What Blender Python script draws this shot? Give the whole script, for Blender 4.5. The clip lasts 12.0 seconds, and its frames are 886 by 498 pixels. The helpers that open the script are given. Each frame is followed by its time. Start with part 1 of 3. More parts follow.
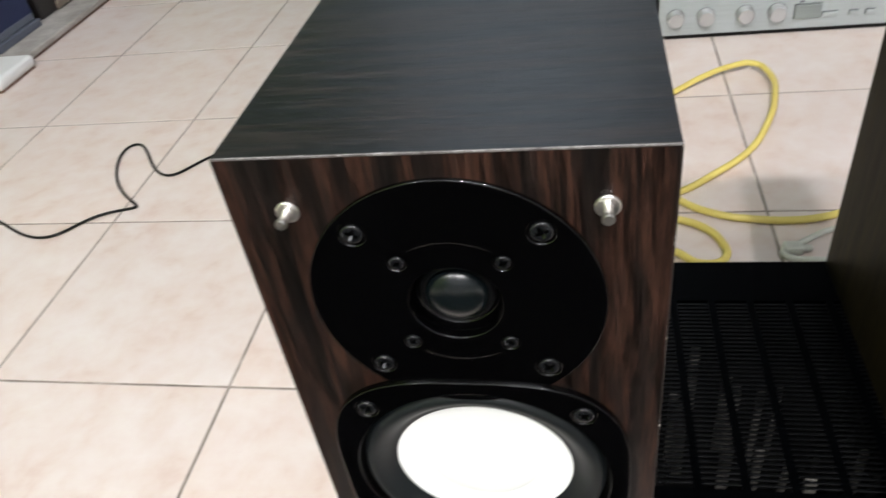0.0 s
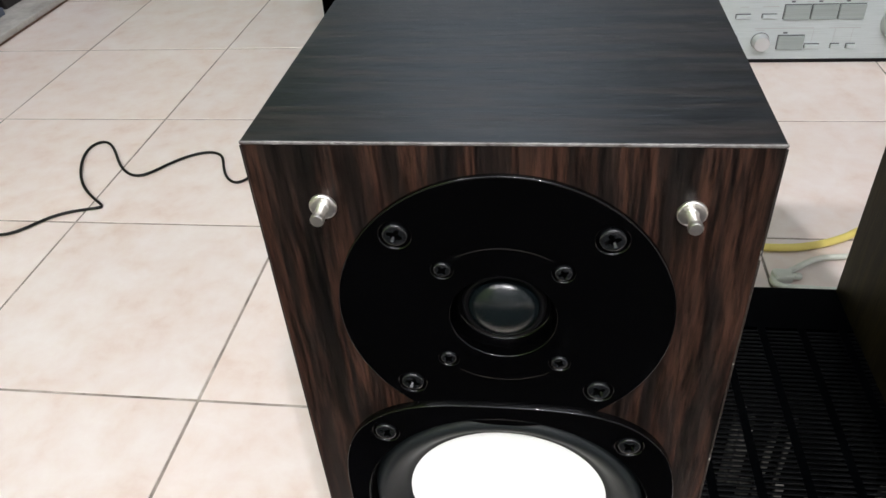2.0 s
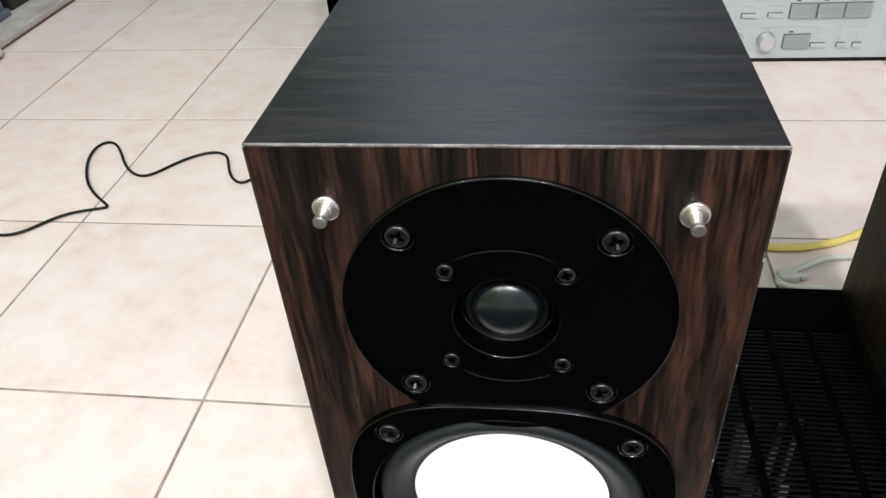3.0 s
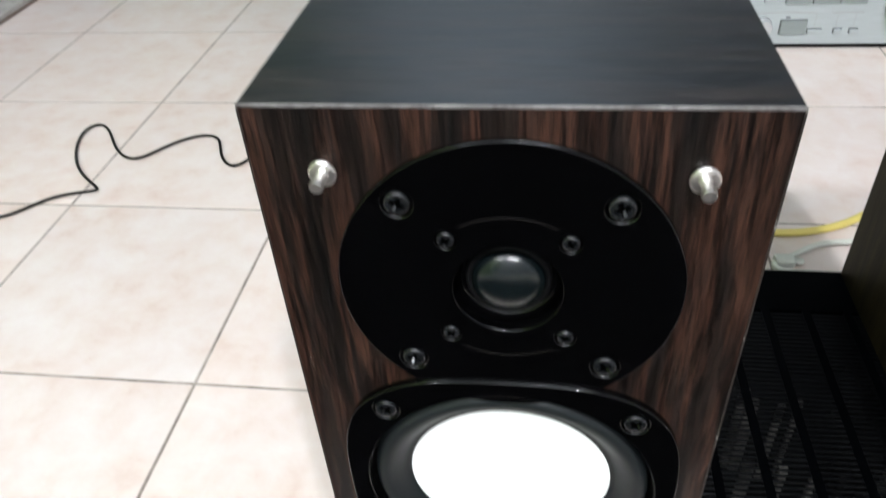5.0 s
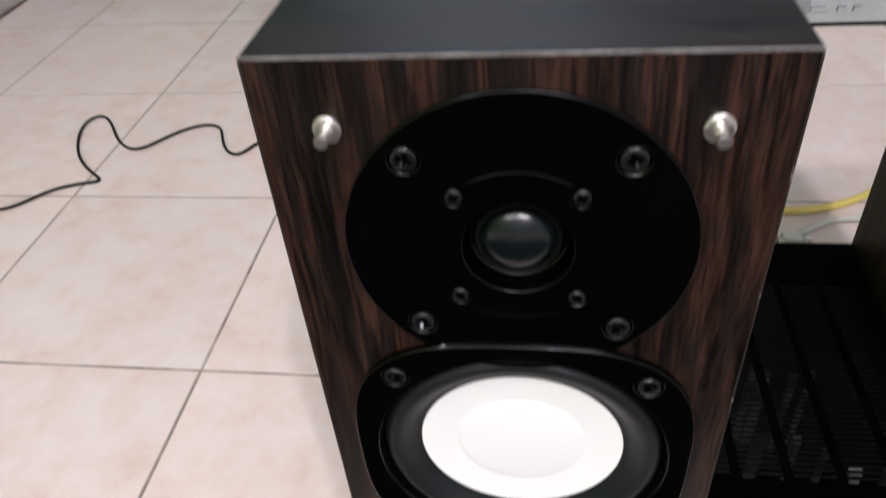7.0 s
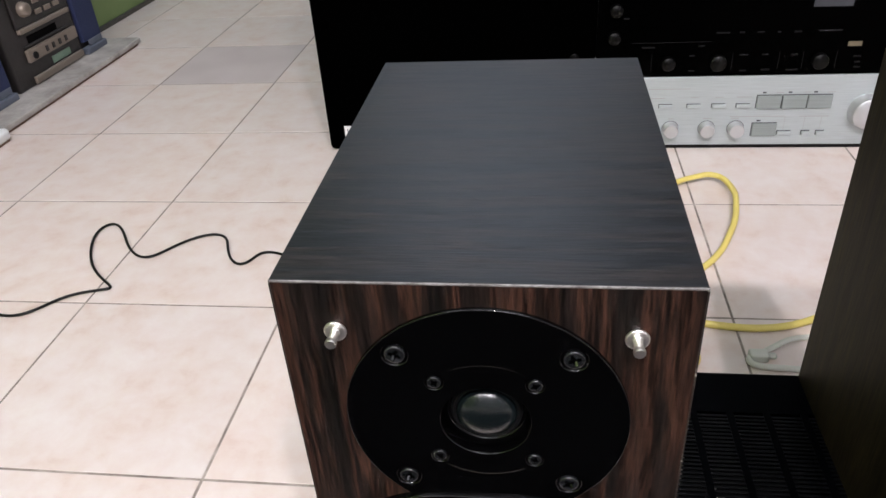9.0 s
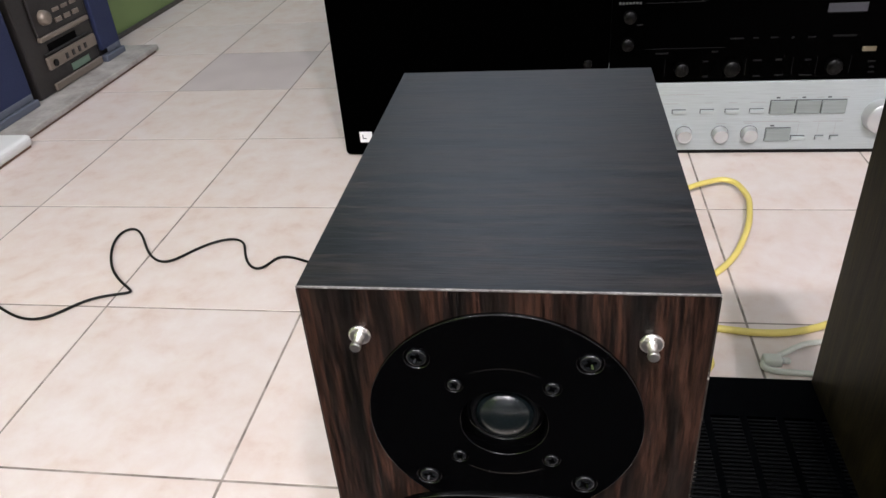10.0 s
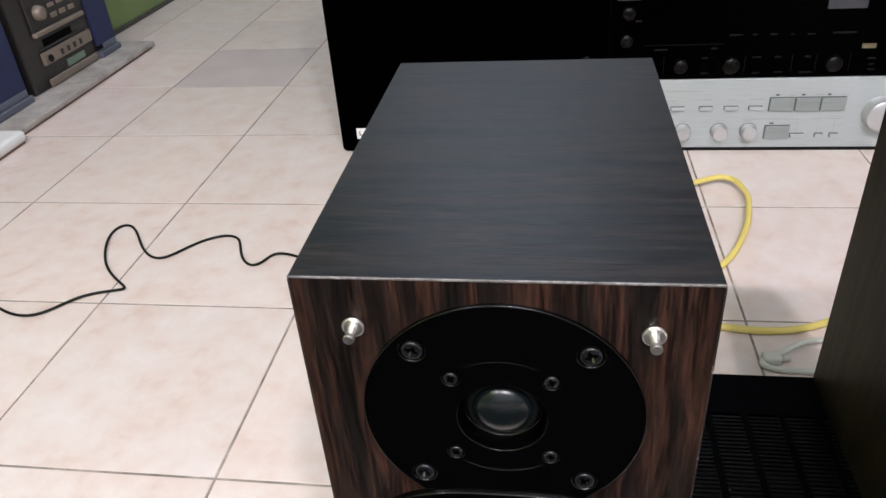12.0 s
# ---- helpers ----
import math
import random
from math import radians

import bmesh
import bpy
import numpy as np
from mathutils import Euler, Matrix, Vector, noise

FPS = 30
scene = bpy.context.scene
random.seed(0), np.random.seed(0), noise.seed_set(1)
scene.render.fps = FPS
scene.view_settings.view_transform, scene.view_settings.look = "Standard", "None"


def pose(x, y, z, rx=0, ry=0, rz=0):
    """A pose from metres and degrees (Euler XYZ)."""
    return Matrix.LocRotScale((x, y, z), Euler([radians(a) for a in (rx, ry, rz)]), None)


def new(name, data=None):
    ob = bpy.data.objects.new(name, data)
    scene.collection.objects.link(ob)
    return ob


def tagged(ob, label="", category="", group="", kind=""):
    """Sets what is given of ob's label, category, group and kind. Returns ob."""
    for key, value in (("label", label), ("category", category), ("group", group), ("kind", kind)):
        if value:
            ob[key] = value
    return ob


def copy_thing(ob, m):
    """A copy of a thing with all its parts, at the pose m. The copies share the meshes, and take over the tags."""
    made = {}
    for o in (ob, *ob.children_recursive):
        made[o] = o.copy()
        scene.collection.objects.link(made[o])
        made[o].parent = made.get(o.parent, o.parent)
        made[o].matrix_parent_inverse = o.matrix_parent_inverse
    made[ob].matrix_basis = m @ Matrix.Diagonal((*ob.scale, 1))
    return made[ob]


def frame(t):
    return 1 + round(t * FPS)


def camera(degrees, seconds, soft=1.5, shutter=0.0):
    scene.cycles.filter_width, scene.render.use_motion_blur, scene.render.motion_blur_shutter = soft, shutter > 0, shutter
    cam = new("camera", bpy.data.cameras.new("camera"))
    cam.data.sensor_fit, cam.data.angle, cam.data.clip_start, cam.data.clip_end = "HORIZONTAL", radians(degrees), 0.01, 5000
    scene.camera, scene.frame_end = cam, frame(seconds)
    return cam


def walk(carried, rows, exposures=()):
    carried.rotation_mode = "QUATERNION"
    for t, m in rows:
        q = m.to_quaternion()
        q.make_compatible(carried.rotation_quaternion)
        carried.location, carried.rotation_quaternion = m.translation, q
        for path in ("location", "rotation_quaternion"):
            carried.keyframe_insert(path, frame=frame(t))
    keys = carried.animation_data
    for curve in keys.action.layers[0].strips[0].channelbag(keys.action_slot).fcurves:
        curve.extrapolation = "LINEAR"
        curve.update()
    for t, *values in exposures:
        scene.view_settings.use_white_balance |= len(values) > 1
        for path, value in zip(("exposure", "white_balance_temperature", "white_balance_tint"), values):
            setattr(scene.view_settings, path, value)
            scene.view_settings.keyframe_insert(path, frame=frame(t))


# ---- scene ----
# camera
cam = camera(61.7, 12.0, soft=1.5, shutter=0.6)
PATH = [
    (0, 0.6810, -0.7816, 0.5849, 51.122, 7.329, 8.197),
    (0.3, 0.6760, -0.7760, 0.5790, 51.746, 5.428, 6.602),
    (0.5, 0.6610, -0.7800, 0.5750, 51.600, 5.102, 6.570),
    (0.7, 0.6460, -0.7770, 0.5660, 50.974, 4.590, 6.278),
    (1, 0.6365, -0.7703, 0.5657, 51.924, 4.514, 7.213),
    (1.5, 0.6487, -0.7636, 0.5655, 52.252, 4.356, 6.812),
    (2, 0.6440, -0.7650, 0.5656, 52.392, 3.541, 7.034),
    (2.5, 0.6472, -0.7661, 0.5669, 52.391, 3.896, 7.573),
    (3, 0.6448, -0.7645, 0.5662, 52.364, 3.802, 7.334),
    (3.2, 0.6458, -0.7644, 0.5654, 52.157, 3.922, 7.691),
    (4.8, 0.6423, -0.7627, 0.5604, 52.265, 3.611, 7.370),
    (5, 0.6413, -0.7628, 0.5558, 51.557, 3.261, 7.023),
    (5.2, 0.6401, -0.7608, 0.5428, 49.344, 2.842, 6.725),
    (5.5, 0.6382, -0.7587, 0.5157, 46.796, 2.684, 6.951),
    (5.8, 0.6391, -0.7570, 0.5028, 45.264, 3.386, 6.558),
    (6, 0.6409, -0.7579, 0.5062, 45.959, 3.441, 6.833),
    (6.5, 0.6414, -0.7603, 0.5179, 47.626, 4.142, 7.160),
    (7, 0.6393, -0.7663, 0.5440, 51.022, 4.158, 6.643),
    (7.2, 0.6395, -0.7708, 0.5587, 53.230, 4.030, 6.750),
    (7.5, 0.6404, -0.7786, 0.5821, 56.609, 3.470, 6.605),
    (7.7, 0.6413, -0.7808, 0.5873, 56.963, 3.535, 6.597),
    (9.3, 0.6526, -0.7963, 0.6174, 57.513, 3.370, 6.706),
    (9.5, 0.6514, -0.7985, 0.6190, 57.630, 3.637, 7.066),
    (10, 0.6501, -0.8019, 0.6205, 57.726, 3.910, 7.474),
    (10.5, 0.6515, -0.8014, 0.6195, 57.613, 3.966, 7.607),
    (11, 0.6496, -0.7940, 0.6132, 57.455, 4.126, 7.613),
    (11.5, 0.6501, -0.7965, 0.6146, 57.600, 4.215, 7.605),
    (12, 0.6492, -0.7964, 0.6123, 57.680, 3.680, 7.375),
]
walk(cam, [(t, pose(x, y, z, rx, ry, rz)) for t, x, y, z, rx, ry, rz in PATH],
     [(0, -0.04, 6500, 10), (1.0, 0.08, 6450, 10), (1.6, -0.02, 6420, 10), (2.7, 0.01, 6400, 10), (3.0, 0.20, 6350, 9), (3.6, 0.20, 6250, 9), (5.0, 0.18, 6100, 7), (5.5, 0.24, 6150, 9), (6.0, 0.04, 6350, 11), (6.5, -0.20, 6400, 12), (7.0, -0.30, 6450, 18), (7.5, -0.02, 6480, 13), (9.5, 0.0, 6400, 16), (10.5, 0.0, 6450, 13), (12, 0.0, 6400, 15)])

# world and lamps
world = bpy.data.worlds.new("world")
scene.world = world
world.use_nodes = True
world.node_tree.nodes["Background"].inputs[0].default_value = (0.6, 0.7, 0.9, 1)
world.node_tree.nodes["Background"].inputs[1].default_value = 0.05

# three bare bulbs on the ceiling behind the camera: place, watts
BULBS = (((0.78, -1.96, 2.36), 112), ((-0.38, -1.96, 2.36), 78), ((1.31, -1.96, 2.36), 120))
for at, watts in BULBS:
    bulb = bpy.data.lights.new("bulb_light", "POINT")
    bulb.energy, bulb.shadow_soft_size, bulb.color = watts, 0.04, (1.0, 0.955, 0.955)
    new("bulb_light", bulb).location = at
# assumed far lamp out of view, placed and tinted for the tops' bluish sheen
far = bpy.data.lights.new("sheen_light", "AREA")
far.shape, far.size, far.size_y, far.energy, far.color = "RECTANGLE", 1.2, 0.12, 17, (0.72, 0.86, 1.0)
new("sheen_light", far).location = (0.35, 2.7, 2.50)


# ---- materials ----
def mat(name, color, rough=0.5, metal=0.0, spec=0.5):
    m = bpy.data.materials.new(name)
    m.use_nodes = True
    b = m.node_tree.nodes["Principled BSDF"]
    b.inputs["Base Color"].default_value = (*color, 1)
    b.inputs["Roughness"].default_value = rough
    b.inputs["Metallic"].default_value = metal
    b.inputs["Specular IOR Level"].default_value = spec
    return m


def node(m, kind, **values):
    n = m.node_tree.nodes.new(kind)
    for k, v in values.items():
        n.inputs[k].default_value = v
    return n


def join(m, a, b):
    m.node_tree.links.new(a, b)


def coords(m, scale, turn=(0, 0, 0), source="Object"):
    tc = m.node_tree.nodes.new("ShaderNodeTexCoord")
    mp = node(m, "ShaderNodeMapping", Scale=scale, Rotation=turn)
    join(m, tc.outputs[source], mp.inputs["Vector"])
    return mp.outputs["Vector"]


def ramp(m, fac, stops):
    r = m.node_tree.nodes.new("ShaderNodeValToRGB")
    e = r.color_ramp.elements
    while len(e) < len(stops):
        e.new(0.5)
    for el, (pos, c) in zip(e, stops):
        el.position, el.color = pos, (*c, 1)
    join(m, fac, r.inputs["Fac"])
    return r.outputs["Color"]


def mixed(m, fac, a, b, mode="MIX"):
    n = m.node_tree.nodes.new("ShaderNodeMix")
    n.data_type, n.blend_type = "RGBA", mode
    for value, s in ((fac, n.inputs[0]), (a, n.inputs[6]), (b, n.inputs[7])):
        if isinstance(value, (int, float)):
            s.default_value = value
        elif isinstance(value, tuple):
            s.default_value = (*value, 1)
        else:
            join(m, value, s)
    return n.outputs[2]


def noise_tex(m, vec, scale, detail=4.0, rough=0.55, distort=0.0):
    n = node(m, "ShaderNodeTexNoise", Scale=scale, Detail=detail, Roughness=rough, Distortion=distort)
    join(m, vec, n.inputs["Vector"])
    return n.outputs["Fac"]


def bump(m, height, strength, distance):
    n = node(m, "ShaderNodeBump", Strength=strength, Distance=distance)
    join(m, height, n.inputs["Height"])
    join(m, n.outputs["Normal"], m.node_tree.nodes["Principled BSDF"].inputs["Normal"])


def set_in(m, name, out):
    join(m, out, m.node_tree.nodes["Principled BSDF"].inputs[name])


def vary(m, scale, rough_lo, rough_hi, bump_scale=0.0, bump_by=0.0):
    """Uneven gloss, and a fine relief."""
    v = coords(m, (1, 1, 1))
    f = noise_tex(m, v, scale, 5)
    mr = node(m, "ShaderNodeMapRange", **{"From Min": 0.3, "From Max": 0.7, "To Min": rough_lo, "To Max": rough_hi})
    join(m, f, mr.inputs["Value"])
    set_in(m, "Roughness", mr.outputs["Result"])
    if bump_scale:
        bump(m, noise_tex(m, v, bump_scale, 2), bump_by, 0.001)
    return m


def wood(name, stretch, dark, mid, red, rough, gloss=0.5, size=1.0, contrast=1.0):
    """Dark striped vinyl veneer: broad bands, narrow broken stripes and fine pores along the grain."""
    m = mat(name, mid, rough, 0, gloss)
    v = coords(m, stretch)
    sway = noise_tex(m, coords(m, (1, 1, 1)), 9, 2)
    off = node(m, "ShaderNodeVectorMath")
    off.operation = "ADD"
    tilt = m.node_tree.nodes.new("ShaderNodeCombineXYZ")
    amount = m.node_tree.nodes.new("ShaderNodeMath")
    amount.operation, amount.inputs[1].default_value = "MULTIPLY", 0.0050
    join(m, sway, amount.inputs[0])
    for i in range(3):
        if stretch[i] == 1:
            join(m, amount.outputs[0], tilt.inputs[i])
    join(m, v, off.inputs[0])
    join(m, tilt.outputs[0], off.inputs[1])
    v = off.outputs[0]
    broad = noise_tex(m, v, 70 * size, 4, 0.6, 0.18)
    fine = noise_tex(m, v, 330 * size, 6, 0.72, 0.3)
    pores = noise_tex(m, v, 700, 3, 0.6)
    c1 = ramp(m, broad, [(0.34, dark), (0.45, mid), (0.535, red), (0.60, mid), (0.68, dark)])
    c2 = ramp(m, fine, [(0.38, (0.20, 0.20, 0.20)), (0.46, (0.62, 0.62, 0.62)), (0.58, (1.12, 1.10, 1.10)), (0.7, (1.45, 1.4, 1.4))])
    c = mixed(m, contrast, c1, c2, "MULTIPLY")
    c3 = ramp(m, pores, [(0.40, (0.35, 0.35, 0.35)), (0.52, (1.0, 1.0, 1.0))])
    set_in(m, "Base Color", mixed(m, 0.85, c, c3, "MULTIPLY"))
    mr = node(m, "ShaderNodeMapRange", **{"From Min": 0.3, "From Max": 0.7, "To Min": rough - 0.06, "To Max": rough + 0.07})
    join(m, fine, mr.inputs["Value"])
    set_in(m, "Roughness", mr.outputs["Result"])
    bump(m, pores, 0.22, 0.0006)
    return m


M_FRONT = wood("veneer_front", (1, 1, 0.075), (0.0034, 0.0028, 0.0026), (0.0134, 0.0081, 0.0063), (0.040, 0.0180, 0.0118), 0.38, 0.24)
M_SIDE = wood("veneer_side", (1, 1, 0.055), (0.0095, 0.0086, 0.0036), (0.019, 0.0160, 0.0066), (0.027, 0.0212, 0.0090), 0.5, 0.10, 1.0, 0.9)
# the top's bluish sheen is put into its dark and mid tones
M_TOP = wood("veneer_top", (0.085, 1, 1), (0.0050, 0.0064, 0.0088), (0.0090, 0.0101, 0.0126), (0.0190, 0.0146, 0.0138), 0.39, 0.48, 1.1, 0.9)

# mottled pale line along the top front edge
M_EDGE = mat("pale_edge", (0.45, 0.43, 0.41), 0.55)
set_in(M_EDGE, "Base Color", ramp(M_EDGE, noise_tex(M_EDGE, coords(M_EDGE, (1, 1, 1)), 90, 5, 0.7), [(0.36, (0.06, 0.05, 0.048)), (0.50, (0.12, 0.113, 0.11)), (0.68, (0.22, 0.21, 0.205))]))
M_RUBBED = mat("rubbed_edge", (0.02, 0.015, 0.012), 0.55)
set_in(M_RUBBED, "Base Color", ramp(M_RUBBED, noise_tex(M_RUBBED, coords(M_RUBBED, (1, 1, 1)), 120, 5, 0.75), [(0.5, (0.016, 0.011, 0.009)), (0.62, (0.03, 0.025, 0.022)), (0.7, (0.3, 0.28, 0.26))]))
M_GLOSS = vary(mat("black_gloss_plastic", (0.0006, 0.0006, 0.0007), 0.05, 0, 0.33), 60, 0.03, 0.06)
M_BLACKMATT = vary(mat("black_matt_plastic", (0.003, 0.003, 0.0033), 0.5, 0, 0.2), 80, 0.42, 0.6, 900, 0.1)
M_RUBBER = vary(mat("black_rubber", (0.0062, 0.0084, 0.0092), 0.4, 0, 0.34), 50, 0.38, 0.5)
M_DOME = vary(mat("coated_silk", (0.0030, 0.0052, 0.0060), 0.24, 0, 0.48), 900, 0.18, 0.27, 2600, 0.08)
M_CONE = vary(mat("white_cone", (0.93, 0.95, 0.93), 0.42), 200, 0.36, 0.5)
M_CAP = vary(mat("white_cap", (0.93, 0.95, 0.94), 0.40), 200, 0.3, 0.4)
M_SCREW = vary(mat("black_screw", (0.0064, 0.0072, 0.0080), 0.24, 0.0, 0.5), 60, 0.18, 0.28)
M_SLOT = mat("screw_recess", (0.001, 0.001, 0.001), 0.6, 0, 0.04)
M_CHROME = vary(mat("nickel", (0.76, 0.74, 0.71), 0.34, 1.0), 500, 0.29, 0.35)
M_LOGO = mat("silver_print", (0.10, 0.10, 0.10), 0.4, 0.3)
M_COVER = vary(mat("black_paint_metal", (0.0004, 0.0005, 0.0007), 0.3, 0, 0.02), 40, 0.29, 0.42, 1500, 0.15)
M_SLAT = vary(mat("slat_paint", (0.0008, 0.0009, 0.0011), 0.3, 0, 0.14), 60, 0.22, 0.5)
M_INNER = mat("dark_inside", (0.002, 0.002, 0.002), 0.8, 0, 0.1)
M_GLINTS = vary(mat("glint_metal", (0.16, 0.155, 0.14), 0.5, 0.3), 200, 0.4, 0.7)
M_CHIP = mat("chipped_metal", (0.30, 0.32, 0.34), 0.5, 0.4)
M_WINDOW = mat("smoked_window", (0.03, 0.032, 0.035), 0.15)
M_PRINT = mat("dark_print", (0.05, 0.05, 0.055), 0.6)
M_GREYPRINT = mat("grey_print", (0.34, 0.34, 0.34), 0.6)


def brushed(name, color, rough, metal=0.85):
    m = mat(name, color, rough, metal)
    v = coords(m, (0.02, 1, 1))
    f = noise_tex(m, v, 900, 3, 0.6)
    set_in(m, "Base Color", ramp(m, f, [(0.3, tuple(c * 0.86 for c in color)), (0.7, tuple(min(1, c * 1.08) for c in color))]))
    mr = node(m, "ShaderNodeMapRange", **{"From Min": 0.3, "From Max": 0.7, "To Min": rough - 0.08, "To Max": rough + 0.08})
    join(m, f, mr.inputs["Value"])
    set_in(m, "Roughness", mr.outputs["Result"])
    bump(m, f, 0.08, 0.0003)
    return m


def streaked(m, amount):
    """Highlights drawn out across the brushing."""
    m.node_tree.nodes["Principled BSDF"].inputs["Anisotropic"].default_value = amount
    m.node_tree.nodes["Principled BSDF"].inputs["Anisotropic Rotation"].default_value = 0.25
    t = m.node_tree.nodes.new("ShaderNodeTangent")
    t.direction_type, t.axis = "RADIAL", "Z"
    set_in(m, "Tangent", t.outputs["Tangent"])
    return m


M_SILVER = brushed("brushed_aluminium", (0.33, 0.34, 0.32), 0.32, 0.85)
streaked(M_SILVER, 0.95)
M_SILVEREDGE = vary(mat("bare_aluminium_edge", (0.82, 0.83, 0.84), 0.4, 0.45), 120, 0.3, 0.55)
M_SILVER_FAR = brushed("satin_silver", (0.43, 0.475, 0.485), 0.45, 0.35)
M_BUTTON = brushed("grey_button", (0.26, 0.295, 0.29), 0.42, 0.3)
M_KNOB = vary(mat("silver_knob", (0.52, 0.53, 0.54), 0.32, 0.65), 300, 0.29, 0.4)
M_GOLD = mat("gold_badge", (0.14, 0.115, 0.075), 0.5, 0.3)
M_DISPLAY = mat("grey_display", (0.030, 0.032, 0.040), 0.4)
M_BLACKBOX = vary(mat("black_cloth", (0.0003, 0.0003, 0.0003), 0.9, 0, 0.0), 500, 0.85, 0.98, 2500, 0.3)
M_BLACKPANEL = vary(mat("black_panel", (0.0002, 0.0002, 0.0002), 0.28, 0, 0.01), 60, 0.285, 0.34)
M_DARKKNOB = vary(mat("dark_knob", (0.0012, 0.0012, 0.0012), 0.3, 0, 0.14), 300, 0.3, 0.45)
M_DIMPRINT = mat("dim_print", (0.006, 0.006, 0.0065), 0.6, 0, 0.1)
M_MIDPRINT = mat("mid_print", (0.035, 0.038, 0.038), 0.6)
M_STICKER = mat("white_sticker", (0.75, 0.75, 0.76), 0.5)
M_YELLOW = vary(mat("yellow_pvc", (0.68, 0.56, 0.15), 0.4), 150, 0.34, 0.5)
M_WHITEPVC = vary(mat("white_pvc", (0.60, 0.61, 0.55), 0.4), 150, 0.34, 0.5)
M_BLACKPVC = vary(mat("black_pvc", (0.003, 0.003, 0.003), 0.4, 0, 0.2), 150, 0.34, 0.5)
M_BLUE = vary(mat("blue_cloth", (0.016, 0.024, 0.072), 0.85), 300, 0.8, 0.95, 1200, 0.3)
M_TOWER = vary(mat("grey_brown_plastic", (0.018, 0.0155, 0.0145), 0.45), 90, 0.38, 0.52)
M_CHAMP = vary(mat("champagne_plastic", (0.22, 0.18, 0.145), 0.4, 0.3), 90, 0.34, 0.5)
M_GREENLCD = mat("green_lcd", (0.14, 0.22, 0.16), 0.3)
M_GREYSTRIP = vary(mat("grey_plastic", (0.10, 0.115, 0.15), 0.5), 90, 0.4, 0.55)
M_BOARD = mat("pale_board", (0.55, 0.54, 0.50), 0.6)
set_in(M_BOARD, "Base Color", ramp(M_BOARD, noise_tex(M_BOARD, coords(M_BOARD, (1, 1, 1)), 14, 6, 0.65), [(0.35, (0.25, 0.23, 0.21)), (0.55, (0.39, 0.37, 0.34)), (0.7, (0.50, 0.48, 0.45))]))
# even brown for the board's lower edge and the box's underside
M_BROWN = vary(mat("brown_edge", (0.20, 0.12, 0.08), 0.7), 60, 0.6, 0.8)
M_WHITEBOX = vary(mat("white_plastic", (0.72, 0.73, 0.72), 0.4), 60, 0.32, 0.5)

# floor tiles: cream body, pinkish clouds and fine speckle
M_TILE = mat("cream_tile", (0.66, 0.57, 0.50), 0.30)
tv = coords(M_TILE, (1, 1, 1), source="Object")
info = M_TILE.node_tree.nodes.new("ShaderNodeObjectInfo")
sh = M_TILE.node_tree.nodes.new("ShaderNodeVectorMath")
sh.operation = "ADD"
comb = M_TILE.node_tree.nodes.new("ShaderNodeCombineXYZ")
mul = M_TILE.node_tree.nodes.new("ShaderNodeMath")
mul.operation, mul.inputs[1].default_value = "MULTIPLY", 37.0
join(M_TILE, info.outputs["Random"], mul.inputs[0])
join(M_TILE, mul.outputs[0], comb.inputs[0])
join(M_TILE, mul.outputs[0], comb.inputs[2])
join(M_TILE, tv, sh.inputs[0])
join(M_TILE, comb.outputs[0], sh.inputs[1])
shifted = sh.outputs[0]
clouds = noise_tex(M_TILE, shifted, 20, 6, 0.62, 0.2)
tc1 = ramp(M_TILE, clouds, [(0.28, (0.62, 0.497, 0.440)), (0.42, (0.672, 0.575, 0.527)), (0.53, (0.692, 0.612, 0.574)), (0.70, (0.722, 0.660, 0.632))])
hue = ramp(M_TILE, info.outputs["Random"], [(0.0, (0.95, 0.95, 0.955)), (1.0, (1.02, 1.0, 0.99))])
set_in(M_TILE, "Base Color", mixed(M_TILE, 1.0, tc1, hue, "MULTIPLY"))
M_TILE_GREY = mat("grey_tile", (0.50, 0.46, 0.45), 0.30)
set_in(M_TILE_GREY, "Base Color", ramp(M_TILE_GREY, noise_tex(M_TILE_GREY, coords(M_TILE_GREY, (1, 1, 1)), 8, 1), [(0.3, (0.50, 0.435, 0.435)), (0.7, (0.57, 0.505, 0.50))]))
M_GROUT = mat("dirty_grout", (0.20, 0.17, 0.15), 0.9)
set_in(M_GROUT, "Base Color", ramp(M_GROUT, noise_tex(M_GROUT, coords(M_GROUT, (1, 1, 1)), 22, 5, 0.7), [(0.35, (0.13, 0.108, 0.092)), (0.5, (0.26, 0.22, 0.19)), (0.68, (0.44, 0.39, 0.35))]))


def painted(name, color):
    m = mat(name, color, 0.75)
    v = coords(m, (1, 1, 1))
    set_in(m, "Base Color", ramp(m, noise_tex(m, v, 3, 6, 0.6), [(0.3, tuple(c * 0.9 for c in color)), (0.7, color)]))
    bump(m, noise_tex(m, v, 180, 3), 0.15, 0.001)
    return m


M_WALL = painted("pale_wall", (0.30, 0.31, 0.32))
M_GREEN = painted("green_wall", (0.17, 0.24, 0.085))
M_CEIL = painted("white_ceiling", (0.55, 0.58, 0.62))
M_DARKBASE = vary(mat("dark_skirting", (0.05, 0.045, 0.035), 0.5), 60, 0.4, 0.6)


# ---- mesh helpers ----
def part(name, bm, material, parent=None, label="", smooth=False):
    me = bpy.data.meshes.new(name)
    bm.normal_update()
    bm.to_mesh(me)
    bm.free()
    for mm in (material if isinstance(material, (list, tuple)) else [material]):
        me.materials.append(mm)
    if smooth:
        me.shade_smooth()
    ob = new(name, me)
    if parent is not None:
        ob.parent = parent
    if label:
        ob["label"] = label
    return ob


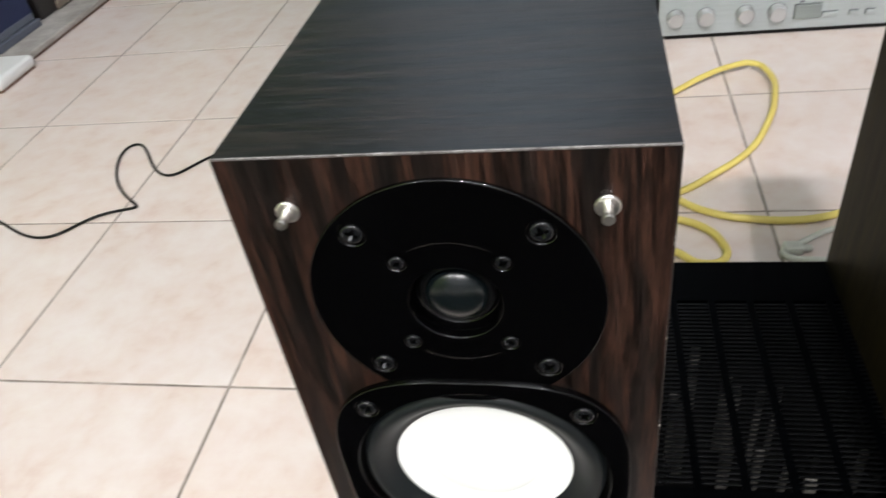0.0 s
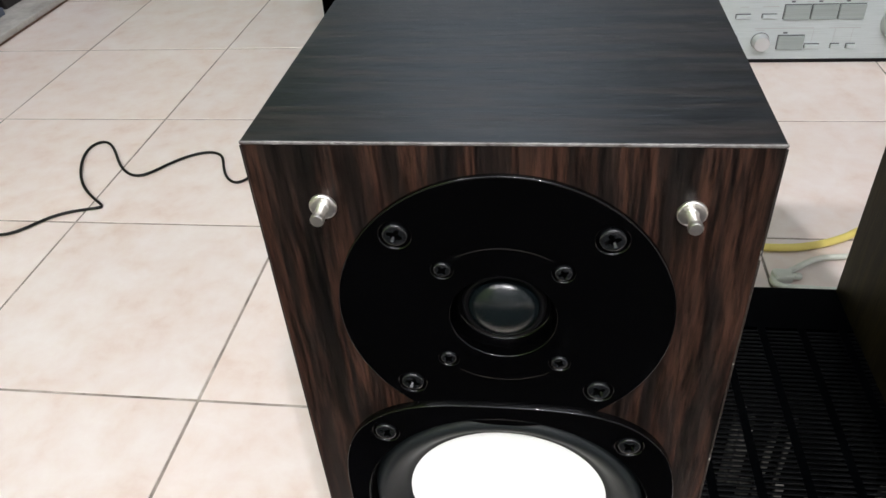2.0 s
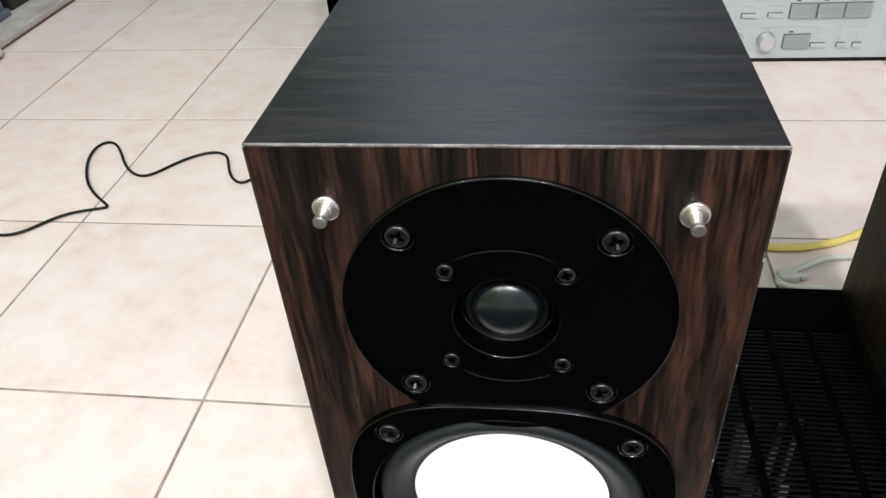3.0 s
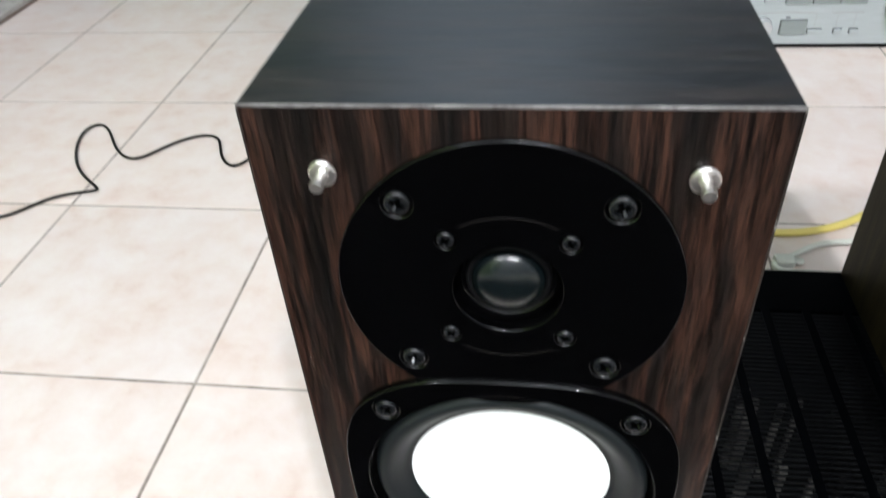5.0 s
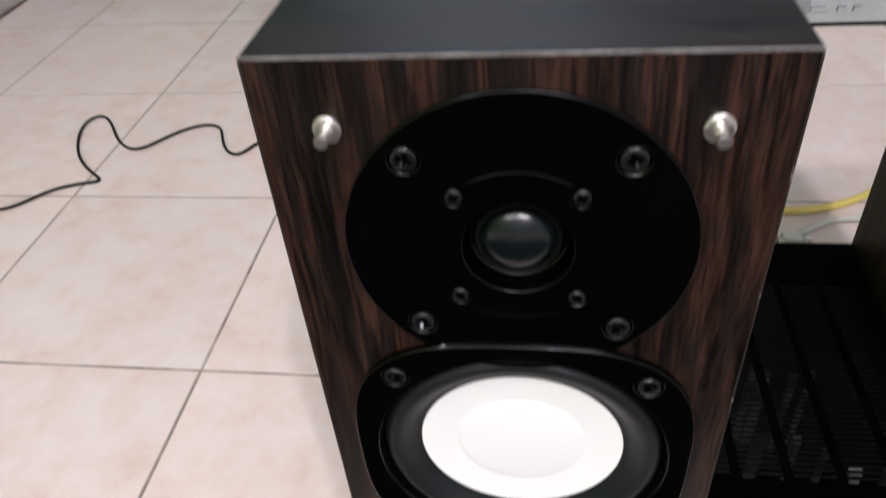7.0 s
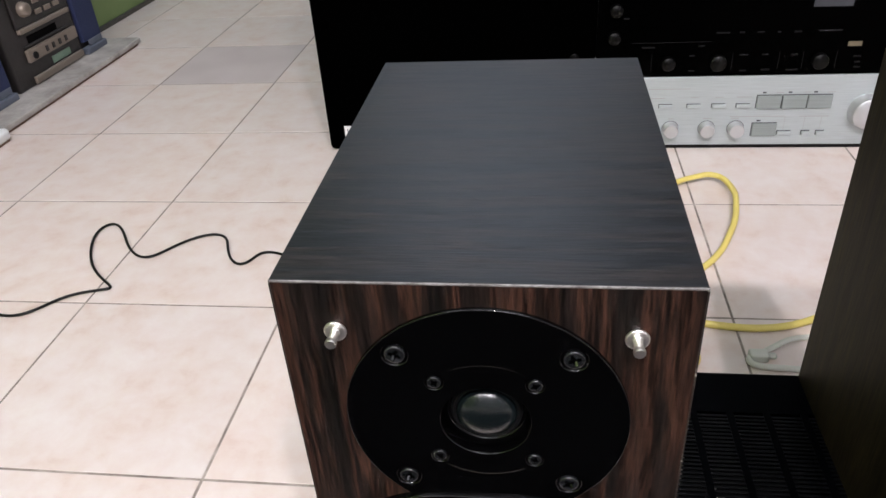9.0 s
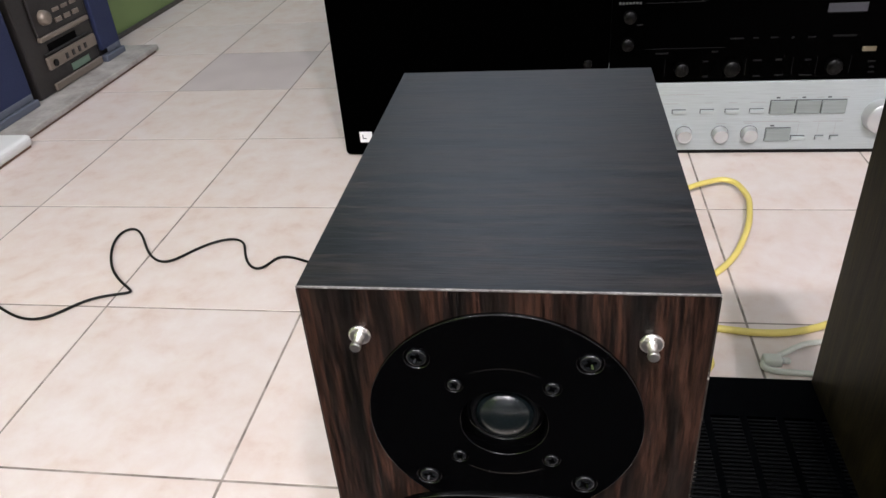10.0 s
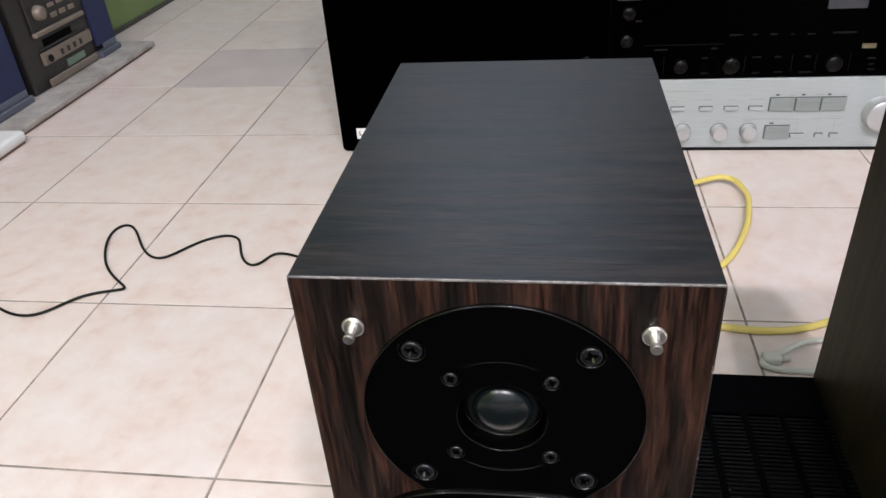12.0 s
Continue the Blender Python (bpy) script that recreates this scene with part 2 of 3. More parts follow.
def empty(name, at=(0, 0, 0)):
    ob = new(name)
    ob.empty_display_size = 0.05
    ob.location = at
    return ob


def box(x0, x1, y0, y1, z0, z1, bevel=0.0, seg=1, bm=None):
    bm = bm or bmesh.new()
    vs = [bm.verts.new((x, y, z)) for x in (x0, x1) for y in (y0, y1) for z in (z0, z1)]
    fs = [bm.faces.new([vs[i] for i in f]) for f in ((0, 1, 3, 2), (4, 6, 7, 5), (0, 4, 5, 1), (2, 3, 7, 6), (0, 2, 6, 4), (1, 5, 7, 3))]
    if bevel:
        es = {e for f in fs for e in f.edges}
        bmesh.ops.bevel(bm, geom=list(es), offset=bevel, segments=seg, profile=0.5, affect="EDGES")
    return bm


def lathe(profile, seg=48, bm=None, at=(0, 0), cap_last=False, squash=None):
    """Turned round an axis that points to -y: profile of (radius, depth towards -y)."""
    bm = bm or bmesh.new()
    rings = []
    for r, d in profile:
        if r == 0:
            rings.append([bm.verts.new((at[0], -d, at[1]))])
        else:
            ring = []
            for i in range(seg):
                a = 2 * math.pi * i / seg
                k = squash(a) if squash else 1.0
                ring.append(bm.verts.new((at[0] + r * k * math.cos(a), -d, at[1] + r * k * math.sin(a))))
            rings.append(ring)
    for a, b in zip(rings, rings[1:]):
        for i in range(seg):
            j = (i + 1) % seg
            if len(a) == 1 and len(b) == 1:
                continue
            if len(a) == 1:
                bm.faces.new((a[0], b[j], b[i]))
            elif len(b) == 1:
                bm.faces.new((a[i], a[j], b[0]))
            else:
                bm.faces.new((a[i], a[j], b[j], b[i]))
    if cap_last and len(rings[-1]) > 1:
        bm.faces.new(rings[-1])
    bmesh.ops.recalc_face_normals(bm, faces=bm.faces[:])
    return bm


def upright(bm):
    """Turns an axis of -y to +z."""
    bmesh.ops.rotate(bm, verts=bm.verts[:], matrix=Matrix.Rotation(radians(-90), 3, "X"))
    return bm


def move(bm, x, y, z):
    bmesh.ops.translate(bm, verts=bm.verts[:], vec=(x, y, z))
    return bm


def cable(name, points, radius, material, label, category="cable", exact=False):
    """A round cord along loose points, or right through them, turned into one mesh."""
    cu = bpy.data.curves.new(name, "CURVE")
    cu.dimensions, cu.bevel_depth, cu.bevel_resolution, cu.resolution_u = "3D", radius, 3, 10
    if exact:
        sp = cu.splines.new("BEZIER")
        sp.bezier_points.add(len(points) - 1)
        for pt, co in zip(sp.bezier_points, points):
            pt.co, pt.handle_left_type, pt.handle_right_type = co, "AUTO", "AUTO"
    else:
        sp = cu.splines.new("NURBS")
        sp.points.add(len(points) - 1)
        for pt, co in zip(sp.points, points):
            pt.co = (*co, 1)
        sp.use_endpoint_u, sp.order_u = True, 4
    tmp = bpy.data.objects.new(name, cu)
    scene.collection.objects.link(tmp)
    me = bpy.data.meshes.new_from_object(tmp.evaluated_get(bpy.context.evaluated_depsgraph_get()))
    bpy.data.objects.remove(tmp)
    me.materials.clear()
    me.materials.append(material)
    me.shade_smooth()
    return tagged(new(name, me), label, category)


# ---- large structure ----
X0, X1, Y0, Y1, ZC = -0.72, 2.90, -3.0, 3.6, 2.62
floor = part("floor", box(X0 - 0.2, X1 + 0.1, Y0 - 0.1, Y1 + 0.1, -0.12, -0.0008), M_GROUT)
tagged(floor, "cream ceramic tile floor with dirty grout lines", "floor", kind="structure")
tagged(part("ceiling", box(X0 - 0.1, X1 + 0.1, Y0 - 0.1, Y1 + 0.1, ZC, ZC + 0.1), M_CEIL), "plain white painted ceiling", "ceiling", kind="structure")
tagged(part("wall_west", box(X0 - 0.2, X0, Y0, Y1, -0.0008, ZC), M_GREEN), "green painted wall behind the small stereo", "wall", kind="structure")
tagged(part("wall_east", box(X1, X1 + 0.1, Y0, Y1, -0.0008, ZC), M_WALL), "pale painted room wall", "wall", kind="structure")
tagged(part("wall_north", box(X0 - 0.1, X1 + 0.1, Y1, Y1 + 0.1, -0.0008, ZC), M_WALL), "pale painted room wall", "wall", kind="structure")
tagged(part("wall_south", box(X0 - 0.1, X1 + 0.1, Y0 - 0.1, Y0, -0.0008, ZC), M_WALL), "pale painted room wall", "wall", kind="structure")
tagged(part("baseboard", box(X0, X0 + 0.010, 1.20, Y1, -0.0002, 0.014, 0.002), M_DARKBASE), "dark strip at the foot of the green wall", "baseboard", kind="structure")

lamp = empty("ceiling_lamp", (BULBS[0][0][0], BULBS[0][0][1], ZC))
part("base_plate", move(upright(lathe([(0, 0), (0.055, 0), (0.060, 0.006), (0.060, 0.046), (0.052, 0.050), (0, 0.050)], 32)), 0, 0, -0.050), M_WHITEBOX, lamp)
part("socket", move(upright(lathe([(0, 0), (0.02, 0), (0.024, 0.004), (0.024, 0.13), (0.02, 0.135), (0, 0.135)], 20)), 0, 0, -0.185), M_WHITEBOX, lamp)
tagged(lamp, "white ceiling lamp holder with one bare bulb", "ceiling lamp", "ceiling lamps")
for (x, y, _), _ in BULBS[1:]:
    copy_thing(lamp, pose(x, y, ZC))


# housing added above the assumed far lamp
sheen_holder = empty("tube_lamp", (0.35, 2.7, ZC))
part("housing", box(-0.62, 0.62, -0.035, 0.035, -0.112, 0.0, 0.006, 2), M_WHITEBOX, sheen_holder)
tagged(sheen_holder, "long white lamp housing added on the ceiling, out of view", "ceiling lamp")

# unseen dark sheet, added in front so the glossy plates mirror black
sheet_bm = box(-0.15, 1.40, -1.90, -0.708, 0.0, 0.008, 0.003, 2)
M_DARKSHEET = vary(mat("unseen_dark", (0.006, 0.006, 0.007), 0.95, 0, 0.1), 400, 0.9, 1.0, 900, 0.5)
tagged(part("reflection_sheet", sheet_bm, M_DARKSHEET), "unseen dark sheet added for black reflections in the plates", "mat")

# ---- loudspeaker ----
W, D, H = 0.1610, 0.2476, 0.2698
TW = (0.0805, H - 0.0686)      # tweeter axis on the baffle
WO = (0.0806, H - 0.1818)      # woofer axis


def filled(loops, y):
    """A flat face in the plane y, between an outer loop of (x, z) and the loops of its holes."""
    bm = bmesh.new()
    edges = []
    for loop in loops:
        vs = [bm.verts.new((x, y, z)) for x, z in loop]
        edges += [bm.edges.new((vs[i], vs[(i + 1) % len(vs)])) for i in range(len(vs))]
    bmesh.ops.triangle_fill(bm, use_beauty=True, edges=edges, normal=(0, -1, 0))
    bmesh.ops.recalc_face_normals(bm, faces=bm.faces[:])
    if bm.faces[:] and sum(f.normal.y for f in bm.faces) > 0:
        bmesh.ops.reverse_faces(bm, faces=bm.faces[:])
    return bm


def circle(x, z, r, seg):
    return [(x + r * math.cos(2 * math.pi * i / seg), z + r * math.sin(2 * math.pi * i / seg)) for i in range(seg)]


def add(bm, *others):
    """Joins other bmeshes into bm."""
    for o in others:
        me = bpy.data.meshes.new("tmp")
        o.to_mesh(me)
        o.free()
        bm.from_mesh(me)
        bpy.data.meshes.remove(me)
    bmesh.ops.remove_doubles(bm, verts=bm.verts[:], dist=0.00001)
    return bm


def flat_front(ob):
    """Keeps the plane front of a moulded part plane, and the rest rounded."""
    for p in ob.data.polygons:
        p.use_smooth = abs(p.normal.y) < 0.9999
    return ob


RECESS = 1.34      # a screw's sunk seat, in radii of its head


def seat(x, z, r, front):
    """The rounded, sunk seat of a screw in a glossy plate."""
    prof = [(r * RECESS, 0.0), (r * 1.32, -0.00003), (r * 1.28, -0.00014), (r * 1.23, -0.00036), (r * 1.19, -0.0007), (r * 1.17, -0.0011), (r * 1.15, -0.0015), (r * 0.8, -0.0016)]
    return move(lathe(prof, 32), x, -front, z)


def cross_loop(r, a, k=1.0):
    """A cross-head's outline: four short arms."""
    w, l = r * 0.14 * k, r * 0.62 * k
    pts = [(l, -w), (l, w), (w * 1.6, w * 1.6), (w, l), (-w, l), (-w * 1.6, w * 1.6), (-l, w), (-l, -w), (-w * 1.6, -w * 1.6), (-w, -l), (w, -l), (w * 1.6, -w * 1.6)]
    return [(x * math.cos(a) - z * math.sin(a), x * math.sin(a) + z * math.cos(a)) for x, z in pts]


def screw(parent, x, z, r, front):
    """A pan-head screw with a real cross recess, its rim just proud of the plate."""
    a = random.uniform(0, 1.5)
    rim = lathe([(r, -0.0015), (r, -0.0005), (r * 0.985, -0.0002), (r * 0.95, 0.00005), (r * 0.88, 0.00024), (r * 0.78, 0.00034)], 28)
    top, deep = cross_loop(r, a), cross_loop(r, a, 0.55)
    face = filled([circle(0, 0, r * 0.78, 28), top], -0.00034)
    walls = bmesh.new()
    up = [walls.verts.new((px, -0.00034, pz)) for px, pz in top]
    dn = [walls.verts.new((px, 0.0012, pz)) for px, pz in deep]
    for i in range(len(up)):
        j = (i + 1) % len(up)
        walls.faces.new((up[i], up[j], dn[j], dn[i]))
    walls.faces.new(dn)
    s = part("screw", move(add(rim, face), x, -front, z), M_SCREW, parent, "black cross-head screw", True)
    s.data.set_sharp_from_angle(angle=radians(30))
    part("cross_recess", move(walls, x, -front, z), M_GLOSS, s)


def holed_board(x0, x1, z0, z1, thick, holes, seg=72):
    """A board facing -y with round holes (x, z, radius) through it."""
    bm = filled([[(x0, z0), (x1, z0), (x1, z1), (x0, z1)]] + [circle(x, z, r, seg) for x, z, r in holes], 0)
    back = bmesh.ops.extrude_face_region(bm, geom=bm.faces[:])
    bmesh.ops.translate(bm, verts=[v for v in back["geom"] if isinstance(v, bmesh.types.BMVert)], vec=(0, thick, 0))
    bmesh.ops.recalc_face_normals(bm, faces=bm.faces[:])
    return bm


def loudspeaker(at, label):
    sp = empty("loudspeaker", at)
    t = 0.0008
    part("baffle", holed_board(0.0004, W - 0.0004, 0.0004, H - t, 0.012, ((*WO, 0.0600), (*TW, 0.0480))), M_FRONT, sp, "front board with dark red-brown striped grain")
    part("side_panel", box(0, 0.012, 0.012, D, 0, H - t), M_SIDE, sp, "olive-brown dark veneer side")
    part("side_panel", box(W - 0.012, W, 0.012, D, 0, H - t), M_SIDE, sp, "olive-brown dark veneer side")
    part("back_panel", box(0.012, W - 0.012, D - 0.012, D - 0.0005, 0.0, H - t), M_BLACKMATT, sp)
    part("bottom_panel", box(0.012, W - 0.012, 0.012, D - 0.012, 0.0003, 0.012), M_BLACKMATT, sp)
    part("top_panel", box(0, W, 0.0007, D, H - t, H, 0.0), M_TOP, sp, "dark top with grain running across, bluish sheen put into its colour")
    part("edge_trim", box(-0.0002, W + 0.0002, -0.0003, 0.0006, H - t - 0.0001, H + 0.0002, 0.00025), M_EDGE, sp, "mottled pale edge line")
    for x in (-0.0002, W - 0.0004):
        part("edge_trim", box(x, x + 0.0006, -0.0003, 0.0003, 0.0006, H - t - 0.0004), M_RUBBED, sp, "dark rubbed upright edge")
    # tweeter
    cx, cz = TW
    big = [(cx + sx * 0.0349, cz + sz * 0.0350, 0.0043) for sx in (-1, 1) for sz in (-1, 1)]
    small = [(cx + sx * 0.0202, cz + sz * 0.0210, 0.0030) for sx in (-1, 1) for sz in (-1, 1)]
    f0 = 0.0017      # how proud the plate stands
    rim = lathe([(0.0583, 0.0), (0.0583, 0.0011), (0.0582, 0.0014), (0.0580, 0.0016), (0.0577, f0)], 96, at=(cx, cz))
    face = filled([circle(cx, cz, 0.0577, 96), circle(cx, cz, 0.0190, 72)] + [circle(x, z, r * RECESS, 32) for x, z, r in big + small], -f0)
    throat = lathe([(0.0190, f0), (0.0188, 0.00165), (0.01865, 0.0014), (0.01855, 0.0011), (0.0185, 0.0004), (0.0177, -0.0030), (0.0172, -0.0056), (0.0162, -0.0061), (0.0148, -0.0062)], 72, at=(cx, cz))
    plate_bm = add(rim, face, throat, *[seat(x, z, r, f0) for x, z, r in big + small])
    plate = part("tweeter_plate", plate_bm, M_GLOSS, sp, "round glossy black tweeter plate", True)
    flat_front(plate)
    part("dome_surround", move(lathe([(0.0152, -0.0062), (0.0149, -0.0046), (0.0142, -0.0038), (0.0134, -0.0040), (0.0127, -0.0050)], 48), cx, 0, cz), M_BLACKMATT, plate, "", True)
    prof = [(0.0129 * math.cos(a), -0.0048 + 0.0066 * math.sin(a)) for a in [i * math.pi / 2 / 12 for i in range(12)]] + [(0, 0.0018)]
    part("dome", move(lathe(prof, 48), cx, 0, cz), M_DOME, plate, "soft grey-black tweeter dome", True)
    for x, z, r in big + small:
        screw(plate, x, z, r, f0)
    # the low moulded ridge round the dome, broken by the four inner screws
    for a0, a1 in ((-37, 37), (55, 125), (143, 217), (235, 305)):
        bm = bmesh.new()
        rows = []
        for i in range(25):
            a = radians(a0 + (a1 - a0) * i / 24)
            low = 0.0 if i in (0, 24) else 0.00013
            rows.append([bm.verts.new((cx + r * math.cos(a), -(f0 + h), cz + r * math.sin(a))) for r, h in ((0.0312, -0.0001), (0.0307, low * 0.6), (0.0300, low), (0.0293, low * 0.6), (0.0288, -0.0001))])
        for p, q in zip(rows, rows[1:]):
            for k in range(4):
                bm.faces.new((p[k], q[k], q[k + 1], p[k + 1]))
        bmesh.ops.recalc_face_normals(bm, faces=bm.faces[:])
        part("ridge", bm, M_GLOSS, plate, "", True)
    # woofer
    cx, cz = WO

    def sq(a, n=3.1, ay=0.985):
        return (abs(math.cos(a)) ** n + abs(math.sin(a) / ay) ** n) ** (-1 / n)

    fw = 0.0034
    bolts = [(cx + sx * 0.0485, cz + sz * 0.0490, 0.0044) for sx in (-1, 1) for sz in (-1, 1)]
    skirt = lathe([(0.0692, 0.0), (0.0692, 0.0028), (0.0691, 0.0031), (0.0689, 0.0033), (0.0686, fw)], 112, at=(cx, cz), squash=sq)
    face_loop = [(cx + 0.0686 * sq(a) * math.cos(a), cz + 0.0686 * sq(a) * math.sin(a)) for a in [2 * math.pi * i / 112 for i in range(112)]]
    face = filled([face_loop, circle(cx, cz, 0.0612, 96)] + [circle(x, z, r * RECESS, 32) for x, z, r in bolts], -fw)
    bead = lathe([(0.0612, fw), (0.0608, 0.00325), (0.0605, 0.0028), (0.0603, 0.0020)], 96, at=(cx, cz))
    frame_w = part("woofer_frame", add(skirt, face, bead, *[seat(x, z, r, fw) for x, z, r in bolts]), M_GLOSS, sp, "rounded square glossy black woofer frame", True)
    flat_front(frame_w)
    part("frame_lip", move(lathe([(0.0603, 0.0020), (0.0600, 0.0002), (0.0596, -0.0040), (0.0576, -0.0040)], 96), cx, 0, cz), M_SLOT, frame_w, "matt black groove round the surround", True)
    roll = [(0.0588, -0.0040), (0.0586, -0.0022), (0.0579, -0.0003), (0.0566, 0.0013), (0.0549, 0.0021), (0.0530, 0.0020), (0.0509, 0.0010), (0.0488, -0.0008), (0.0470, -0.0026), (0.0456, -0.0039), (0.0446, -0.0044), (0.0437, -0.0046), (0.0426, -0.0052)]
    part("rubber_surround", move(lathe(roll, 96), cx, 0, cz), M_RUBBER, frame_w, "black rubber roll surround", True)
    part("cone", move(lathe([(0.0432, -0.0046), (0.0424, -0.0047), (0.036, -0.0053), (0.0270, -0.0059)], 96), cx, 0, cz), M_CONE, frame_w, "bright white cone", True)
    cap = [(0.0278 * math.cos(a), -0.0060 + 0.0010 * math.sin(a)) for a in [i * math.pi / 16 for i in range(0, 8)]] + [(0, -0.0050)]
    part("dust_cap", move(lathe(cap, 72), cx, 0, cz), M_CAP, frame_w, "white dust cap", True)
    for x, z, r in bolts:
        screw(frame_w, x, z, r, fw)
    # grille pegs
    for x, z in ((0.0229, H - 0.0236), (W - 0.0229, H - 0.0236), (0.0208, H - 0.2490), (W - 0.0208, H - 0.2490)):
        peg = part("grille_peg", move(lathe([(0.0046, 0), (0.0046, 0.0006), (0.0044, 0.0009), (0.0039, 0.0011), (0.0021, 0.0011), (0.0018, 0.0015), (0.0019, 0.0060), (0.0022, 0.0066), (0.0023, 0.0072), (0.0023, 0.0082), (0.0020, 0.0087), (0, 0.0088)], 28), x, 0, z), M_CHROME, sp, "bright nickel grille peg with washer", True)
        peg.data.set_sharp_from_angle(angle=radians(35))
    # logo as a row of small plain bars
    for i in range(7):
        part("logo_mark", box(0.0630 + i * 0.0049, 0.0630 + i * 0.0049 + (0.0032 if i != 3 else 0.0040), -0.0004, 0.0, 0.0050, 0.0076), M_LOGO, sp)
    # dark ovals low on the baffle, modelled for the knobs' reflections
    for x, w in ((0.050, 0.008), (0.100, 0.008)):
        part("knob_reflection", move(lathe([(w, 0.0), (w, 0.0006), (w * 0.9, 0.0010), (0, 0.0010)], 28, squash=lambda a: 1 / math.sqrt(math.cos(a) ** 2 + (math.sin(a) / 0.14) ** 2)), x, 0, 0.0168 if x < 0.08 else 0.0155), M_GLOSS, sp, "", True)
    # bright bars for the two glints in each reflection
    for x, z in ((0.0520, 0.0168), (0.0548, 0.0168), (0.1020, 0.0155), (0.1046, 0.0155)):
        part("knob_glint", box(x, x + 0.0012, -0.0017, -0.0009, z - 0.0009, z + 0.0009, 0.0002), M_CHROME, sp, "tiny bright bar for a glint in a reflection")
    return tagged(sp, label, "loudspeaker", "pair of bookshelf loudspeakers")


ZA = 0.1865
first = loudspeaker((0.5501, -0.5737, ZA + 0.0001), "dark striped wood bookshelf loudspeaker with white woofer, on the black amplifier")
second = copy_thing(first, pose(0.8600, -0.5650, ZA + 0.0001))
second["label"] = "second dark wood bookshelf loudspeaker beside it, on the black amplifier"

# ---- amplifier under the loudspeakers ----
AX0, AX1, AY0, AY1 = 0.5455, 1.030, -0.5810, -0.3150
amp = empty("amplifier", (0, 0, 0))
part("front_panel", box(AX0, AX1, AY0, AY0 + 0.0058, 0.024, ZA + 0.0003, 0.0005), M_SILVER, amp, "brushed silver front panel")
part("panel_edge", box(AX0 + 0.0006, AX1 - 0.0006, AY0 + 0.0006, AY0 + 0.0058, ZA + 0.0003, ZA + 0.0009), M_SILVEREDGE, amp, "bright worn top edge with chips")
for xx, w, dy in ((0.0008, 0.0030, 0.0014), (0.0102, 0.0012, 0.0030), (0.0290, 0.0020, 0.0005), (0.0560, 0.0012, 0.0005), (0.1010, 0.0016, 0.0005), (0.1680, 0.0050, 0.0012)):
    part("chip", box(AX0 + xx, AX0 + xx + w, AY0 + 0.0008, AY0 + 0.0008 + dy, ZA + 0.0008, ZA + 0.00102), M_CHIP, amp)
bx0, bx1, by0, by1 = AX0 + 0.006, AX1 - 0.006, AY0 + 0.0060, AY1
part("side_cover", box(bx0, bx0 + 0.0012, by0, by1, 0.022, ZA - 0.0012), M_COVER, amp)
part("side_cover", box(bx1 - 0.0012, bx1, by0, by1, 0.022, ZA - 0.0012), M_COVER, amp)
part("back_cover", box(bx0 + 0.0012, bx1 - 0.0012, by1 - 0.0012, by1, 0.022, ZA - 0.0012), M_COVER, amp)
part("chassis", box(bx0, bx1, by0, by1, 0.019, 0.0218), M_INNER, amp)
VY0, VY1, VX0, VX1 = -0.5190, -0.3590, bx0 + 0.022, bx1 - 0.022
part("top_cover", box(bx0, bx1, by0, VY0, ZA - 0.0012, ZA), M_COVER, amp, "black painted steel top")
part("top_cover", box(bx0, bx1, VY1, by1, ZA - 0.0012, ZA), M_COVER, amp, "black painted steel top")
part("top_cover", box(bx0, VX0, VY0, VY1, ZA - 0.0012, ZA), M_COVER, amp)
part("top_cover", box(VX1, bx1, VY0, VY1, ZA - 0.0012, ZA), M_COVER, amp)
xb = 0.7985
while xb - 0.0272 > VX0:
    xb -= 0.0272
while xb < VX1:
    part("vent_bar", box(xb - 0.0027, xb + 0.0027, VY0, VY1, ZA - 0.00115, ZA - 0.00002), M_COVER, amp)
    xb += 0.0272
slat_bm = box(VX0, VX1, -0.00105, 0.00105, ZA - 0.0012, ZA - 0.00006, 0.0004, 2)
slat = part("vent_slat", slat_bm, M_SLAT, amp)
n_slat = 42
for i in range(1, n_slat):
    s = slat.copy() if i > 1 else slat
    if i > 1:
        scene.collection.objects.link(s)
    s.location = (0, VY0 + (VY1 - VY0) * i / n_slat, 0)
# insides that show through the slots; pale pieces near the top stand for glints
for i in range(14):
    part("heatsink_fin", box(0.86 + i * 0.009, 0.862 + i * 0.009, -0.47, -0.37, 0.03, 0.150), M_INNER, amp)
for i in range(36):
    cx, cy = random.uniform(0.72, 0.90), random.uniform(-0.52, -0.40)
    part("component", box(cx, cx + random.uniform(0.003, 0.008), cy, cy + random.uniform(0.002, 0.004), 0.1, random.uniform(0.164, 0.1835), 0.0005), random.choice((M_GLINTS, M_INNER)), amp)
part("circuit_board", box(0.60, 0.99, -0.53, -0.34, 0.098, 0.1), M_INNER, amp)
for x, z in ((0.593, 0.137), (0.648, 0.123)):
    part("knob", move(lathe([(0.0190, 0), (0.0190, 0.003), (0.0165, 0.004), (0.0160, 0.017), (0.0150, 0.018), (0, 0.018)], 40), x, AY0, z), M_KNOB, amp, "silver turning knob", True)
for x, z, w in ((0.5925, 0.1635, 0.0115), (0.651, 0.1615, 0.018)):
    for k in range(4):
        part("print_mark", box(x - w / 2 + k * w / 4, x - w / 2 + (k + 0.7) * w / 4, AY0 - 0.0002, AY0, z - 0.0011, z + 0.0011), M_PRINT, amp)
part("display_window", box(0.704, 0.90, AY0 - 0.0012, AY0, 0.11, 0.1655, 0.0004), M_GREYPRINT, amp)
